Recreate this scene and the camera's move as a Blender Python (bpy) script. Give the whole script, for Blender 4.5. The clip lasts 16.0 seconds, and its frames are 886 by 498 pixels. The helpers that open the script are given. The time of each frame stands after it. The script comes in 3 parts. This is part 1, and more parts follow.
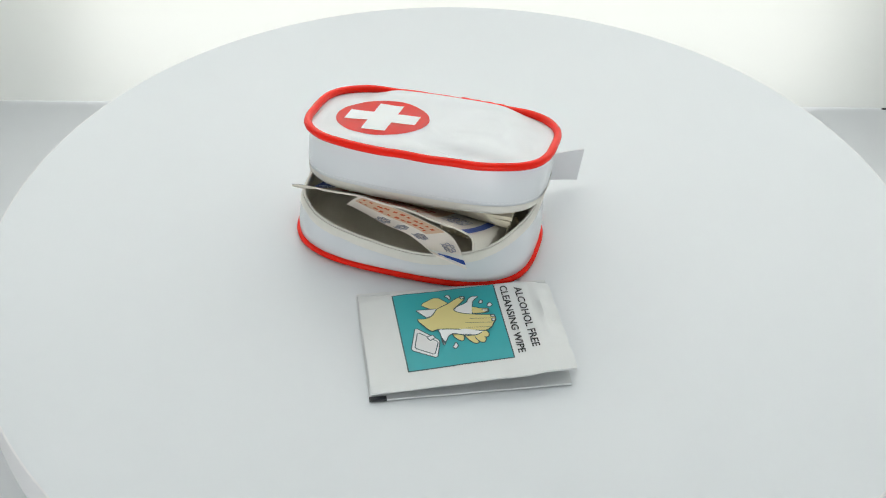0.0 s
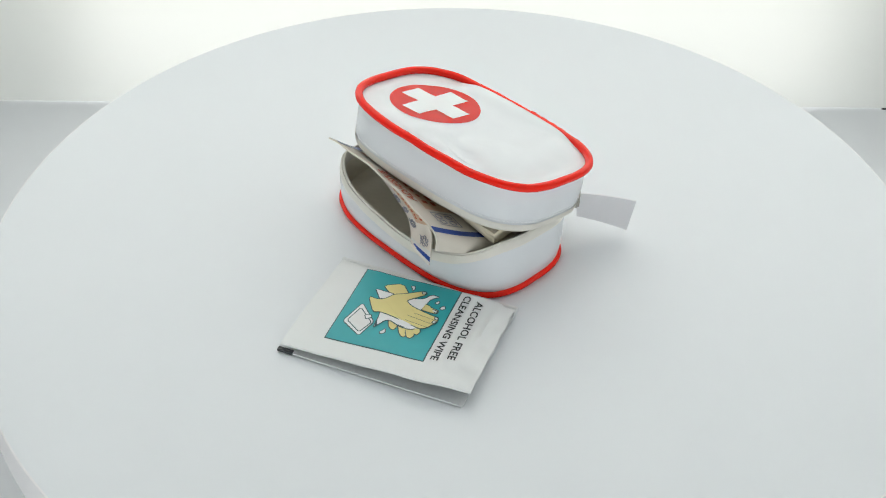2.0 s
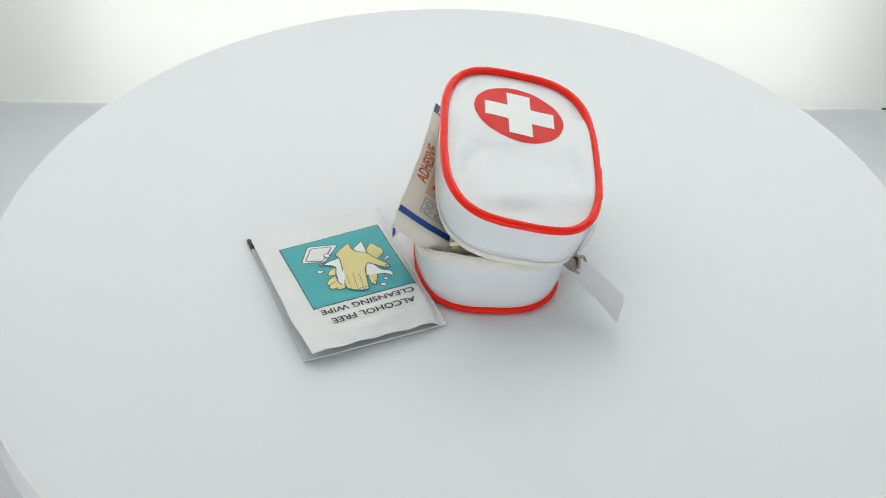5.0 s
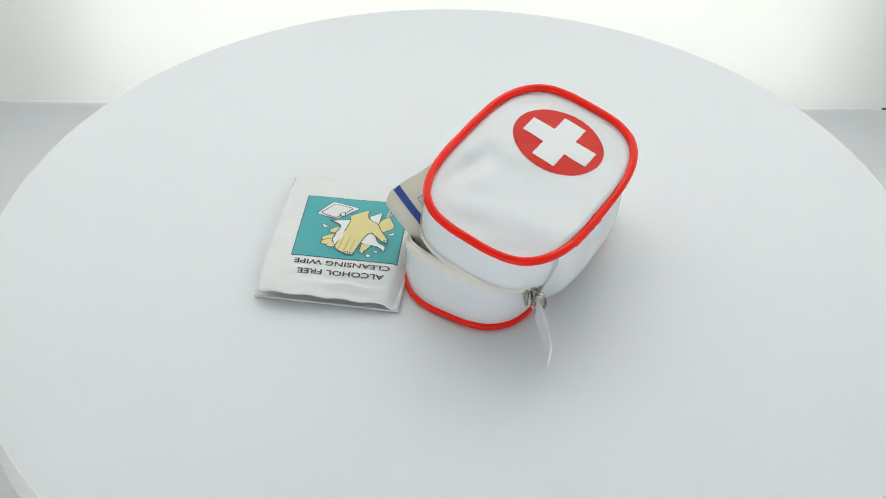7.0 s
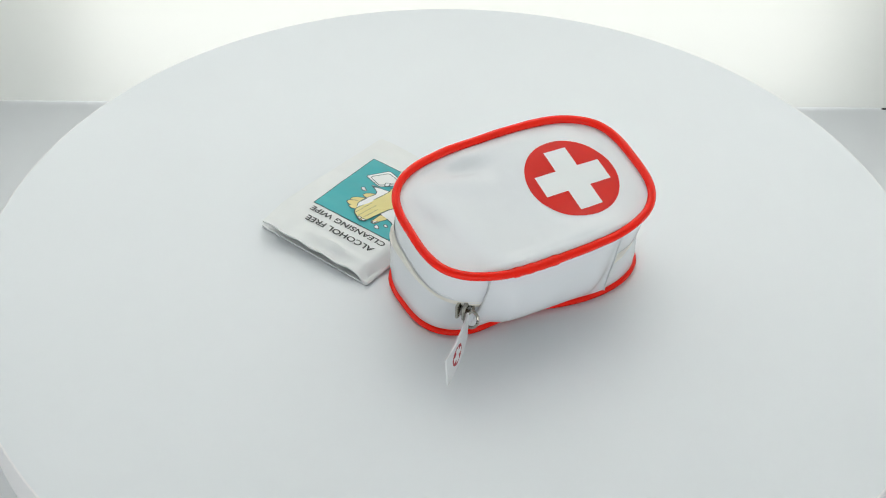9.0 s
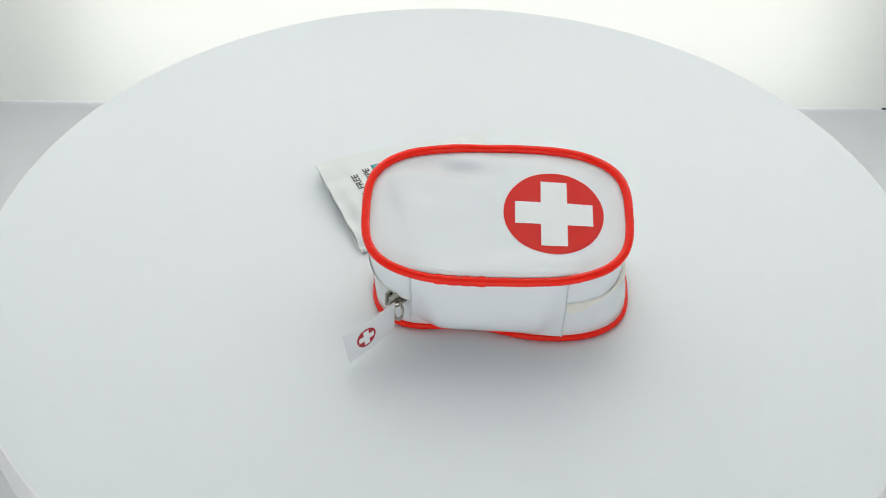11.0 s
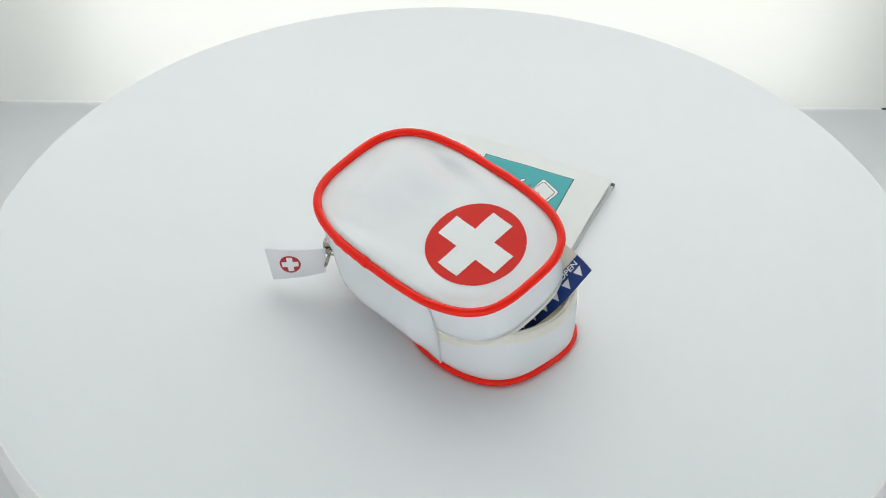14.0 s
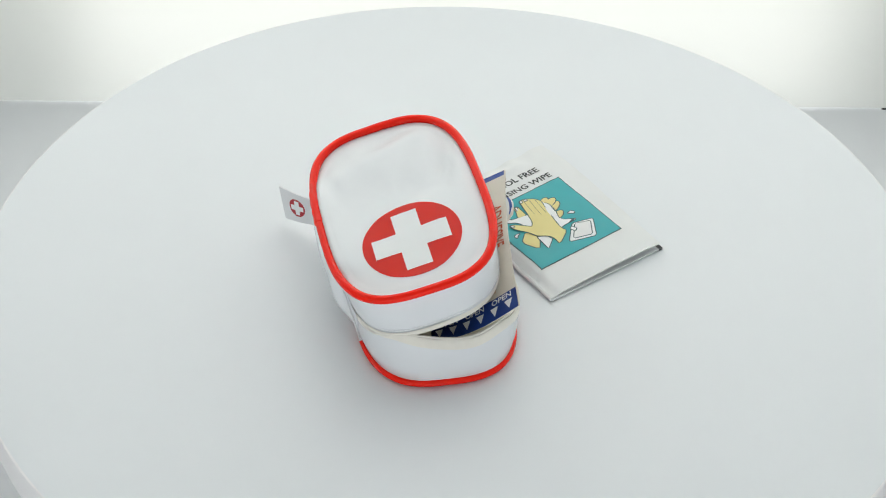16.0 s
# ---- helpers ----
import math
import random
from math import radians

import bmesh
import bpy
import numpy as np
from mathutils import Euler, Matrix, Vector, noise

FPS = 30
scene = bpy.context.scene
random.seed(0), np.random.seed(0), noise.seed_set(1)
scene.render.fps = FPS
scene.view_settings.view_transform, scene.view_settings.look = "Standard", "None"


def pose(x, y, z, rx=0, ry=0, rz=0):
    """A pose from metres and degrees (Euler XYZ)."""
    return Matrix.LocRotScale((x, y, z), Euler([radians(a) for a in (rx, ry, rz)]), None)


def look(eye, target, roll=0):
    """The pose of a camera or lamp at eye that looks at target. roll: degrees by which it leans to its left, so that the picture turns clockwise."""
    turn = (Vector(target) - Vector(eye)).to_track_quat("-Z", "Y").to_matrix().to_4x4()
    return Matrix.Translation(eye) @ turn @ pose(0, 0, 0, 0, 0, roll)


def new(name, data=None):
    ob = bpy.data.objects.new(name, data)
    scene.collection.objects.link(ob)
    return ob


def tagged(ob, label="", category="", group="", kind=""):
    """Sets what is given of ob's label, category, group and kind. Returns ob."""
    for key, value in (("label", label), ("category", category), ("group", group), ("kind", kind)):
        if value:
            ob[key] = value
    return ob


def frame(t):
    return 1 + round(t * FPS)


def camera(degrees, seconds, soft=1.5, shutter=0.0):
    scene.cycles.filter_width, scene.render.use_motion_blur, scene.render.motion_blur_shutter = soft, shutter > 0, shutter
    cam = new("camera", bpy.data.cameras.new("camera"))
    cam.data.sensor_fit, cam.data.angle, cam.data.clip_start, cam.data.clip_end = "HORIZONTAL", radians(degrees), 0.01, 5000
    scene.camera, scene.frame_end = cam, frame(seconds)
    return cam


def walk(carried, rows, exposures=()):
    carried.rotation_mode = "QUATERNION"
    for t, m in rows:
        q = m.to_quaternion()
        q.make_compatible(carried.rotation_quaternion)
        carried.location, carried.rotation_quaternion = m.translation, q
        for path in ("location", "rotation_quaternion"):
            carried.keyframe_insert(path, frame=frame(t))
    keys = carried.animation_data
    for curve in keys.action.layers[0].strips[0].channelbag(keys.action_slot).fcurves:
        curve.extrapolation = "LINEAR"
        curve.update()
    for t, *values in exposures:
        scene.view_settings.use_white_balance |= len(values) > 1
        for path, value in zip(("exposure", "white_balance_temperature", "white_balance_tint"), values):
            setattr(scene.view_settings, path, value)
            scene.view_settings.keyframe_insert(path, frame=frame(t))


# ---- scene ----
cam = camera(31.09, 16.0, soft=1.1)

# ---- scale and camera ----
U = 0.0012875          # working unit in metres: the turntable is 40 cm across
EYE = Vector((0.0, -400.0 * U, 347.0 * U))
PAN, TILT, ROLL = 0.5441, 40.490, 0.9597
CAM_POSE = Matrix.Translation(EYE) @ Euler((0, 0, radians(PAN))).to_matrix().to_4x4() \
    @ Euler((radians(90 - TILT), 0, 0)).to_matrix().to_4x4() @ Euler((0, 0, radians(ROLL))).to_matrix().to_4x4()
walk(cam, [(0.0, CAM_POSE), (16.0, CAM_POSE)], exposures=[(0.0, -0.22), (16.0, -0.22)])

RATE = -15.163         # degrees a second, clockwise seen from above
TIMES = [i * 0.5 for i in range(33)]
KIT = (-12.3, 15.9, 165.0)
PACK = (2.9, -37.6, 8.7)

# ---- world and light ----
world = bpy.data.worlds.new("studio_air")
scene.world = world
world.use_nodes = True
world.node_tree.nodes["Background"].inputs[0].default_value = (0.93, 0.97, 1.0, 1)
world.node_tree.nodes["Background"].inputs[1].default_value = 0.1


def area_lamp(name, eye, target, sx, sy, watts, colour):
    data = bpy.data.lights.new(name, "AREA")
    data.shape, data.size, data.size_y, data.energy, data.color = "RECTANGLE", sx, sy, watts, colour
    ob = new(name, data)
    ob.matrix_world = look(eye, target)
    return ob


area_lamp("lamp_ceiling", (0, 0.16, 0.80), (0, 0.12, 0), 0.62, 0.30, 1.12, (0.985, 0.995, 1.0))
# unseen fill lamp, added low in front to lift upright faces and pouch interior
area_lamp("lamp_front_opening", (0, -0.93, 0.07), (0, 0.0, 0.03), 0.75, 0.36, 2.55, (0.975, 0.985, 1.0))
# two lamps behind the translucent back sheet; the lower one stops short of the corners
area_lamp("lamp_back_upper", (0, 0.37, 0.40), (0, 0.20, 0.40), 0.86, 0.60, 3.75, (1.0, 0.988, 0.968))
area_lamp("lamp_back_lower", (0, 0.322, -0.05), (0.0028, 0.20, -0.05), 0.455, 0.13, 0.21, (1.0, 0.99, 0.965))


# ---- materials ----
def mat(name, base, rough=0.5, metal=0.0, vary=0.04, scale=400.0, fine=2500.0, bump=0.05, dist=0.0003, coat=0.0, spec=0.5, sub=0.0, trans=0.0):
    """A plain surface with two scales of colour variation and fine relief."""
    m = bpy.data.materials.new(name)
    m.use_nodes = True
    nt = m.node_tree
    n, l = nt.nodes, nt.links
    b = n["Principled BSDF"]
    b.inputs["Metallic"].default_value = metal
    b.inputs["Specular IOR Level"].default_value = spec
    b.inputs["Coat Weight"].default_value = coat
    b.inputs["Coat Roughness"].default_value = 0.15
    if sub:
        b.inputs["Subsurface Weight"].default_value = sub
        b.inputs["Subsurface Radius"].default_value = (0.002, 0.0015, 0.001)
        b.inputs["Subsurface Scale"].default_value = 0.3
    tc = n.new("ShaderNodeTexCoord")
    big, small = n.new("ShaderNodeTexNoise"), n.new("ShaderNodeTexNoise")
    big.inputs["Scale"].default_value, big.inputs["Detail"].default_value = scale, 4
    small.inputs["Scale"].default_value, small.inputs["Detail"].default_value = fine, 2
    for t in (big, small):
        l.new(tc.outputs["Object"], t.inputs["Vector"])
    mix = n.new("ShaderNodeMix")
    mix.data_type, mix.blend_type = "RGBA", "MIX"
    lo = [max(0, c * (1 - vary)) for c in base]
    hi = [min(1, c * (1 + vary)) for c in base]
    mix.inputs[6].default_value, mix.inputs[7].default_value = (*lo, 1), (*hi, 1)
    l.new(big.outputs["Fac"], mix.inputs[0])
    l.new(mix.outputs[2], b.inputs["Base Color"])
    rr = n.new("ShaderNodeMapRange")
    rr.inputs[3].default_value, rr.inputs[4].default_value = max(0.02, rough - 0.06), min(1, rough + 0.06)
    l.new(big.outputs["Fac"], rr.inputs[0])
    l.new(rr.outputs[0], b.inputs["Roughness"])
    add = n.new("ShaderNodeMath")
    add.operation = "ADD"
    l.new(big.outputs["Fac"], add.inputs[0])
    l.new(small.outputs["Fac"], add.inputs[1])
    bp = n.new("ShaderNodeBump")
    bp.inputs["Strength"].default_value, bp.inputs["Distance"].default_value = bump, dist
    l.new(add.outputs[0], bp.inputs["Height"])
    l.new(bp.outputs[0], b.inputs["Normal"])
    return m


M_DISC = mat("white_laminate", (0.80, 0.83, 0.86), 0.42, vary=0.012, scale=14, fine=900, bump=0.02)
M_RIM = mat("white_laminate_edge", (0.90, 0.89, 0.90), 0.45, vary=0.02, scale=30, fine=700, bump=0.02)
M_WALL = mat("white_backdrop", (0.86, 0.87, 0.85), 0.8, vary=0.012, scale=6, fine=300, bump=0.03)


def let_through(m, share, colour):
    """Thin film that passes a share of the light to its other side."""
    tree = m.node_tree
    film, blend = tree.nodes.new("ShaderNodeBsdfTranslucent"), tree.nodes.new("ShaderNodeMixShader")
    film.inputs["Color"].default_value = (*colour, 1)
    blend.inputs[0].default_value = share
    tree.links.new(tree.nodes["Principled BSDF"].outputs[0], blend.inputs[1])
    tree.links.new(film.outputs[0], blend.inputs[2])
    tree.links.new(blend.outputs[0], tree.nodes["Material Output"].inputs[0])


M_PLAIN = mat("white_board", (0.80, 0.82, 0.81), 0.8, vary=0.012, scale=6, fine=300, bump=0.03)
# grey of the unseen top, set to cut bounce and reflections from above
M_CEILING = mat("grey_top_sheet", (0.42, 0.43, 0.43), 0.8, vary=0.02, scale=6, fine=300, bump=0.03)
let_through(M_WALL, 0.55, (0.92, 0.93, 0.90))
M_FLOOR = mat("grey_board", (0.78, 0.80, 0.825), 0.6, vary=0.04, scale=9, fine=300, bump=0.03)
M_DARK = mat("dark_gap", (0.02, 0.02, 0.02), 0.8, vary=0.2)
M_VINYL = mat("white_vinyl", (0.765, 0.79, 0.82), 0.22, vary=0.02, scale=70, fine=1800, bump=0.08, dist=0.0002, spec=0.6)
M_RED = mat("red_vinyl", (0.92, 0.018, 0.008), 0.17, vary=0.03, scale=60, fine=1500, bump=0.02, dist=0.0002, spec=0.2)
M_PRINT = mat("red_print", (0.70, 0.016, 0.010), 0.25, vary=0.04, scale=150, fine=2200, bump=0.05, dist=0.0001, spec=0.2)
M_WHITEPRINT = mat("white_print", (0.83, 0.85, 0.86), 0.4, vary=0.015, scale=90, fine=1800, bump=0.06, dist=0.0001)
M_TAPE = mat("cream_zipper_tape", (0.77, 0.75, 0.69), 0.75, vary=0.06, scale=200, fine=2600, bump=0.3, dist=0.0003)
M_TEETH = mat("zipper_coil", (0.74, 0.72, 0.66), 0.45, vary=0.05, scale=300, fine=2600, bump=0.3)
M_LINING = mat("olive_lining", (0.86, 0.82, 0.70), 0.65, vary=0.08, scale=70, fine=1500, bump=0.2)
M_THREAD = mat("white_thread", (0.79, 0.80, 0.82), 0.7, vary=0.05, scale=400)
M_STEEL = mat("nickel", (0.42, 0.40, 0.35), 0.24, metal=1.0, vary=0.08, scale=300, fine=2000, bump=0.05)
M_TAG = mat("white_satin_tag", (0.76, 0.77, 0.79), 0.55, vary=0.03, scale=150, fine=3000, bump=0.25, dist=0.0002)
M_TAGRED = mat("dark_red_print", (0.42, 0.018, 0.030), 0.55, vary=0.08, scale=300)
M_FOIL = mat("white_sachet_film", (0.77, 0.79, 0.79), 0.31, vary=0.02, scale=110, fine=1400, bump=0.12, dist=0.0003)
M_FOILBACK = mat("sachet_back_film", (0.74, 0.76, 0.77), 0.45, vary=0.03, scale=110, fine=1400, bump=0.12, dist=0.0003)
M_TEAL = mat("teal_ink", (0.022, 0.39, 0.43), 0.38, vary=0.05, scale=120, fine=1400, bump=0.06, dist=0.0002)
M_INK = mat("black_ink", (0.025, 0.028, 0.032), 0.45, vary=0.15, scale=300)
M_LINE = mat("line_ink", (0.04, 0.10, 0.11), 0.45, vary=0.15, scale=300)
M_YELLOW = mat("pale_yellow_ink", (0.74, 0.65, 0.27), 0.42, vary=0.03, scale=200)
M_PAPER = mat("cream_wrapper", (0.70, 0.66, 0.58), 0.6, vary=0.04, scale=150, fine=2200, bump=0.2, dist=0.0003)
M_PAPERW = mat("white_wrapper", (0.74, 0.74, 0.71), 0.55, vary=0.03, scale=150, fine=2200, bump=0.2, dist=0.0003)
M_NAVY = mat("navy_ink", (0.012, 0.045, 0.22), 0.42, vary=0.08, scale=200)
M_BLUE = mat("blue_ink", (0.015, 0.060, 0.30), 0.45, vary=0.08, scale=200)
M_ORANGE = mat("brick_red_ink", (0.52, 0.085, 0.025), 0.5, vary=0.1, scale=300)
M_GREYINK = mat("grey_blue_ink", (0.34, 0.35, 0.40), 0.5, vary=0.2, scale=400)
M_TAN = mat("tan_plaster_fabric", (0.66, 0.46, 0.32), 0.7, vary=0.08, scale=200, fine=3000, bump=0.3, dist=0.0003)
M_PINKWRAP = mat("pale_wrapper_over_plaster", (0.82, 0.75, 0.68), 0.5, vary=0.06, scale=120, fine=2200, bump=0.2, dist=0.0003)
M_FLORAL = mat("slate_blue_ink", (0.33, 0.33, 0.39), 0.5, vary=0.2, scale=400)
M_SEAM_SHADE = mat("grey_seam_edge", (0.60, 0.62, 0.63), 0.6, vary=0.1, scale=300)
M_GAUZE = mat("cream_gauze", (0.88, 0.80, 0.62), 0.85, vary=0.1, scale=300, fine=3500, bump=0.6, dist=0.0006)


# ---- helpers of this scene ----
def mesh_of(name, verts, faces, material, smooth=True):
    me = bpy.data.meshes.new(name)
    me.from_pydata([tuple(Vector(v) * U) for v in verts], [], faces)
    me.materials.append(material)
    if smooth:
        me.polygons.foreach_set("use_smooth", [True] * len(me.polygons))
    me.update()
    return me


def fixed(me):
    bm = bmesh.new()
    bm.from_mesh(me)
    bmesh.ops.recalc_face_normals(bm, faces=bm.faces)
    bm.to_mesh(me)
    bm.free()
    me.set_sharp_from_angle(angle=radians(42))
    return me


def part(name, verts, faces, material, parent, label="", smooth=True, fix=True):
    me = mesh_of(name, verts, faces, material, smooth)
    ob = new(name, fixed(me) if fix else me)
    ob.parent = parent
    if label:
        tagged(ob, label)
    return ob


def thing(name, label, category, group=""):
    return tagged(new(name), label, category, group)


def superellipse(a, b, n, count):
    out = []
    for i in range(count * 10):
        t = 2 * math.pi * i / (count * 10)
        c, s = math.cos(t), math.sin(t)
        out.append((a * math.copysign(abs(c) ** (2 / n), c), b * math.copysign(abs(s) ** (2 / n), s)))
    return even(out, count)


def even(pts, count):
    """The same closed line with evenly spaced points."""
    ring = [Vector((*p, 0)) for p in pts] + [Vector((*pts[0], 0))]
    acc = [0.0]
    for p, q in zip(ring, ring[1:]):
        acc.append(acc[-1] + (q - p).length)
    out, j = [], 0
    for i in range(count):
        d = acc[-1] * i / count
        while acc[j + 1] < d:
            j += 1
        f = (d - acc[j]) / max(1e-9, acc[j + 1] - acc[j])
        p = ring[j].lerp(ring[j + 1], f)
        out.append((p.x, p.y))
    return out


def loft(rings, close_first=False, close_last=False, around=True):
    """Faces between rings of equal length; returns verts and faces."""
    n = len(rings[0])
    verts = [v for r in rings for v in r]
    faces = []
    for k in range(len(rings) - 1):
        for i in range(n if around else n - 1):
            j = (i + 1) % n
            faces.append((k * n + i, k * n + j, (k + 1) * n + j, (k + 1) * n + i))
    if close_first:
        faces.append(tuple(range(n - 1, -1, -1)))
    if close_last:
        faces.append(tuple(range((len(rings) - 1) * n, len(rings) * n)))
    return verts, faces


def tube(path, r, sides=10, closed=True, rad=None):
    """A round cord along a line of points."""
    pts = [Vector(p) for p in path]
    n = len(pts)
    rings = []
    for i in range(n):
        a = pts[(i - 1) % n] if closed or i > 0 else pts[i]
        b = pts[(i + 1) % n] if closed or i < n - 1 else pts[i]
        t = (b - a).normalized()
        up = Vector((0, 0, 1)) if abs(t.z) < 0.95 else Vector((1, 0, 0))
        x = t.cross(up).normalized()
        y = x.cross(t)
        rr = r if rad is None else r * rad(i / n)
        rings.append([pts[i] + (x * math.cos(2 * math.pi * k / sides) + y * math.sin(2 * math.pi * k / sides)) * rr for k in range(sides)])
    if closed:
        rings.append(rings[0])
    return loft(rings, not closed, not closed)


def sheet(fn, nu, nv, thick):
    """A thin leaf: fn(u, v) gives its upper face for u, v in 0..1; thick is its depth below."""
    top = [[Vector(fn(i / nu, j / nv)) for j in range(nv + 1)] for i in range(nu + 1)]
    verts, faces = [], []
    for i in range(nu + 1):
        for j in range(nv + 1):
            verts.append(top[i][j])
    for i in range(nu + 1):
        for j in range(nv + 1):
            du = top[min(nu, i + 1)][j] - top[max(0, i - 1)][j]
            dv = top[i][min(nv, j + 1)] - top[i][max(0, j - 1)]
            verts.append(top[i][j] - du.cross(dv).normalized() * thick)
    w, off = nv + 1, (nu + 1) * (nv + 1)
    for i in range(nu):
        for j in range(nv):
            q = (i * w + j, (i + 1) * w + j, (i + 1) * w + j + 1, i * w + j + 1)
            faces.append(q)
            faces.append(tuple(off + k for k in reversed(q)))
    edge = [i * w for i in range(nu)] + [nu * w + j for j in range(nv)] + [i * w + nv for i in range(nu, 0, -1)] + [j for j in range(nv, 0, -1)]
    for a, b in zip(edge, edge[1:] + edge[:1]):
        faces.append((b, a, off + a, off + b))
    return verts, faces


def slab(outline, place, depth=0.12, lift=0.10):
    """A thin printed patch: an outline (u, v) laid on the surface place(u, v) -> (point, normal)."""
    n = len(outline)
    low, high = [], []
    for u, v in outline:
        p, nn = place(u, v)
        low.append(p + nn * (lift - depth))
        high.append(p + nn * lift)
    verts = low + high
    faces = [tuple(range(n, 2 * n))]
    faces += [(i, (i + 1) % n, n + (i + 1) % n, n + i) for i in range(n)]
    return verts, faces


def on(fn, e=0.002):
    """The place of a leaf's surface: point and normal at (u, v)."""
    def place(u, v):
        p = Vector(fn(u, v))
        du, dv = Vector(fn(u + e, v)) - p, Vector(fn(u, v + e)) - p
        return p, du.cross(dv).normalized()
    return place


def letters(text, size):
    """Flat letters in the built-in font, as verts and faces in their own plane; size is the letters' em."""
    cu = bpy.data.curves.new("letters", "FONT")
    cu.body, cu.size, cu.resolution_u, cu.offset = text, size, 3, 0.018
    ob = bpy.data.objects.new("letters", cu)
    me = bpy.data.meshes.new_from_object(ob)
    verts = [tuple(v.co) for v in me.vertices]
    faces = [tuple(p.vertices) for p in me.polygons]
    bpy.data.objects.remove(ob)
    bpy.data.meshes.remove(me)
    return verts, faces


def printed(name, text, x0, y0, w, h, ax, ay, place, material, parent, lift=0.12, label=""):
    """Letters laid on a surface: they start at (x0, y0), run along ax for w and rise along ay for h."""
    verts, faces = letters(text, 1.0)
    x1, x2 = min(v[0] for v in verts), max(v[0] for v in verts)
    y1, y2 = min(v[1] for v in verts), max(v[1] for v in verts)
    out = []
    for x, y, _ in verts:
        s, t = (x - x1) / (x2 - x1) * w, (y - y1) / (y2 - y1) * h
        p, nn = place(x0 + ax[0] * s + ay[0] * t, y0 + ax[1] * s + ay[1] * t)
        out.append(p + nn * lift)
    return part(name, out, faces, material, parent, label, smooth=False, fix=False)


def spin(ob, x, y, z, turn):
    """Carries a thing round the turntable's axle; x, y, z, turn: its pose at the start."""
    start = pose(x * U, y * U, z * U, 0, 0, turn)
    walk(ob, [(t, Matrix.Rotation(radians(RATE * t), 4, "Z") @ start) for t in TIMES])


# ---- the light box ----
def light_box():
    zf = -95.0
    wl, wr = (-330.0, 215.7), (330.0, 231.3)

    def wall_y(x):
        return wl[1] + (x - wl[0]) / (wr[0] - wl[0]) * (wr[1] - wl[1])

    # floor sheet
    floor = part("floor", [(-330, -760, zf), (330, -760, zf), (330, 330, zf), (-330, 330, zf), (-330, -760, zf - 6), (330, -760, zf - 6), (330, 330, zf - 6), (-330, 330, zf - 6)],
                 [(0, 1, 2, 3), (4, 7, 6, 5), (0, 4, 5, 1), (1, 5, 6, 2), (2, 6, 7, 3), (3, 7, 4, 0)], M_FLOOR, None, smooth=False)
    tagged(floor, "pale grey board under the turntable", "floor", kind="structure")
    # translucent back sheet, lit from behind
    verts, faces = [], []
    for i in range(41):
        x = -329 + 658 * i / 40
        verts += [(x, wall_y(x), zf + 0.8), (x, wall_y(x), 640)]
    faces = [(2 * i, 2 * i + 2, 2 * i + 3, 2 * i + 1) for i in range(40)]
    wall = part("wall_back", verts, faces, M_WALL, None)
    tagged(wall, "bright white backdrop sheet behind the turntable", "backdrop", kind="structure")

    # no real trim: black strip paints the dark of the gap under the sheet
    v = [(x, y, z) for z in (zf + 0.1, zf + 0.8) for x, y in ((203, wall_y(203) - 0.6), (226, wall_y(226) - 0.6), (226, wall_y(226) - 0.1), (203, wall_y(203) - 0.1))]
    f = [(3, 2, 1, 0), (4, 5, 6, 7), (0, 1, 5, 4), (1, 2, 6, 5), (2, 3, 7, 6), (3, 0, 4, 7)]
    tagged(part("trim", v, f, M_DARK, None, smooth=False), "thin black strip at the foot of the backdrop", "trim", kind="structure")

    def panel(name, x0, y0, z0, x1, y1, z1, what, material=M_PLAIN):
        v = [(x, y, z) for z in (z0, z1) for x, y in ((x0, y0), (x1, y0), (x1, y1), (x0, y1))]
        f = [(3, 2, 1, 0), (4, 5, 6, 7), (0, 1, 5, 4), (1, 2, 6, 5), (2, 3, 7, 6), (3, 0, 4, 7)]
        tagged(part(name, v, f, material, None, smooth=False), what, "wall", kind="structure")
    panel("wall_left", -340, -760, zf - 6, -331, 330, 646, "plain white side of the light box")
    panel("wall_right", 331, -760, zf - 6, 340, 330, 646, "plain white side of the light box")
    panel("wall_front", -340, -770, zf - 6, 340, -761, 646, "plain white wall behind the camera")
    panel("wall_rear", -340, 331, zf - 6, 340, 340, 646, "plain white rear of the light box")
    # added out of view; its grey holds down the light on lid and disc
    panel("ceiling", -340, -770, 641, 340, 340, 648, "plain grey top of the light box", M_CEILING)


# ---- turntable ----
def turntable():
    root = thing("turntable", "large round white turntable with a rounded edge", "turntable")
    R, n = 157.5, 192

    def circle(r, z):
        return [(r * math.cos(2 * math.pi * i / n), r * math.sin(2 * math.pi * i / n), z) for i in range(n)]
    v, f = loft([circle(1, 0), circle(R * 0.5, 0), circle(R - 0.7, 0)], True)
    part("tabletop", v, f, M_DISC, root)
    v, f = loft([circle(R - 0.7, 0), circle(R - 0.2, -0.2), circle(R, -0.7), circle(R, -1.2), circle(R, -15.8), circle(R - 0.6, -16.6), circle(R - 8, -16.8)])
    part("rim", v, f, M_RIM, root)
    v, f = loft([circle(R - 8, -16.8), circle(30, -17.0), circle(30, -30)], False, True)
    part("underside", v, f, M_RIM, root)
    v, f = loft([circle(70, -30), circle(70, -92), circle(76, -94.9)], True, True)
    tagged(new("drive_housing", fixed(mesh_of("drive_housing", v, f, M_RIM))), "white round drive housing under the turntable", "motor housing")
    return root


# ---- first aid pouch ----
LID_A, LID_B, LID_N = 40.4, 25.6, 3.18
BASE_A, BASE_B, BASE_N = 41.6, 26.3, 3.02
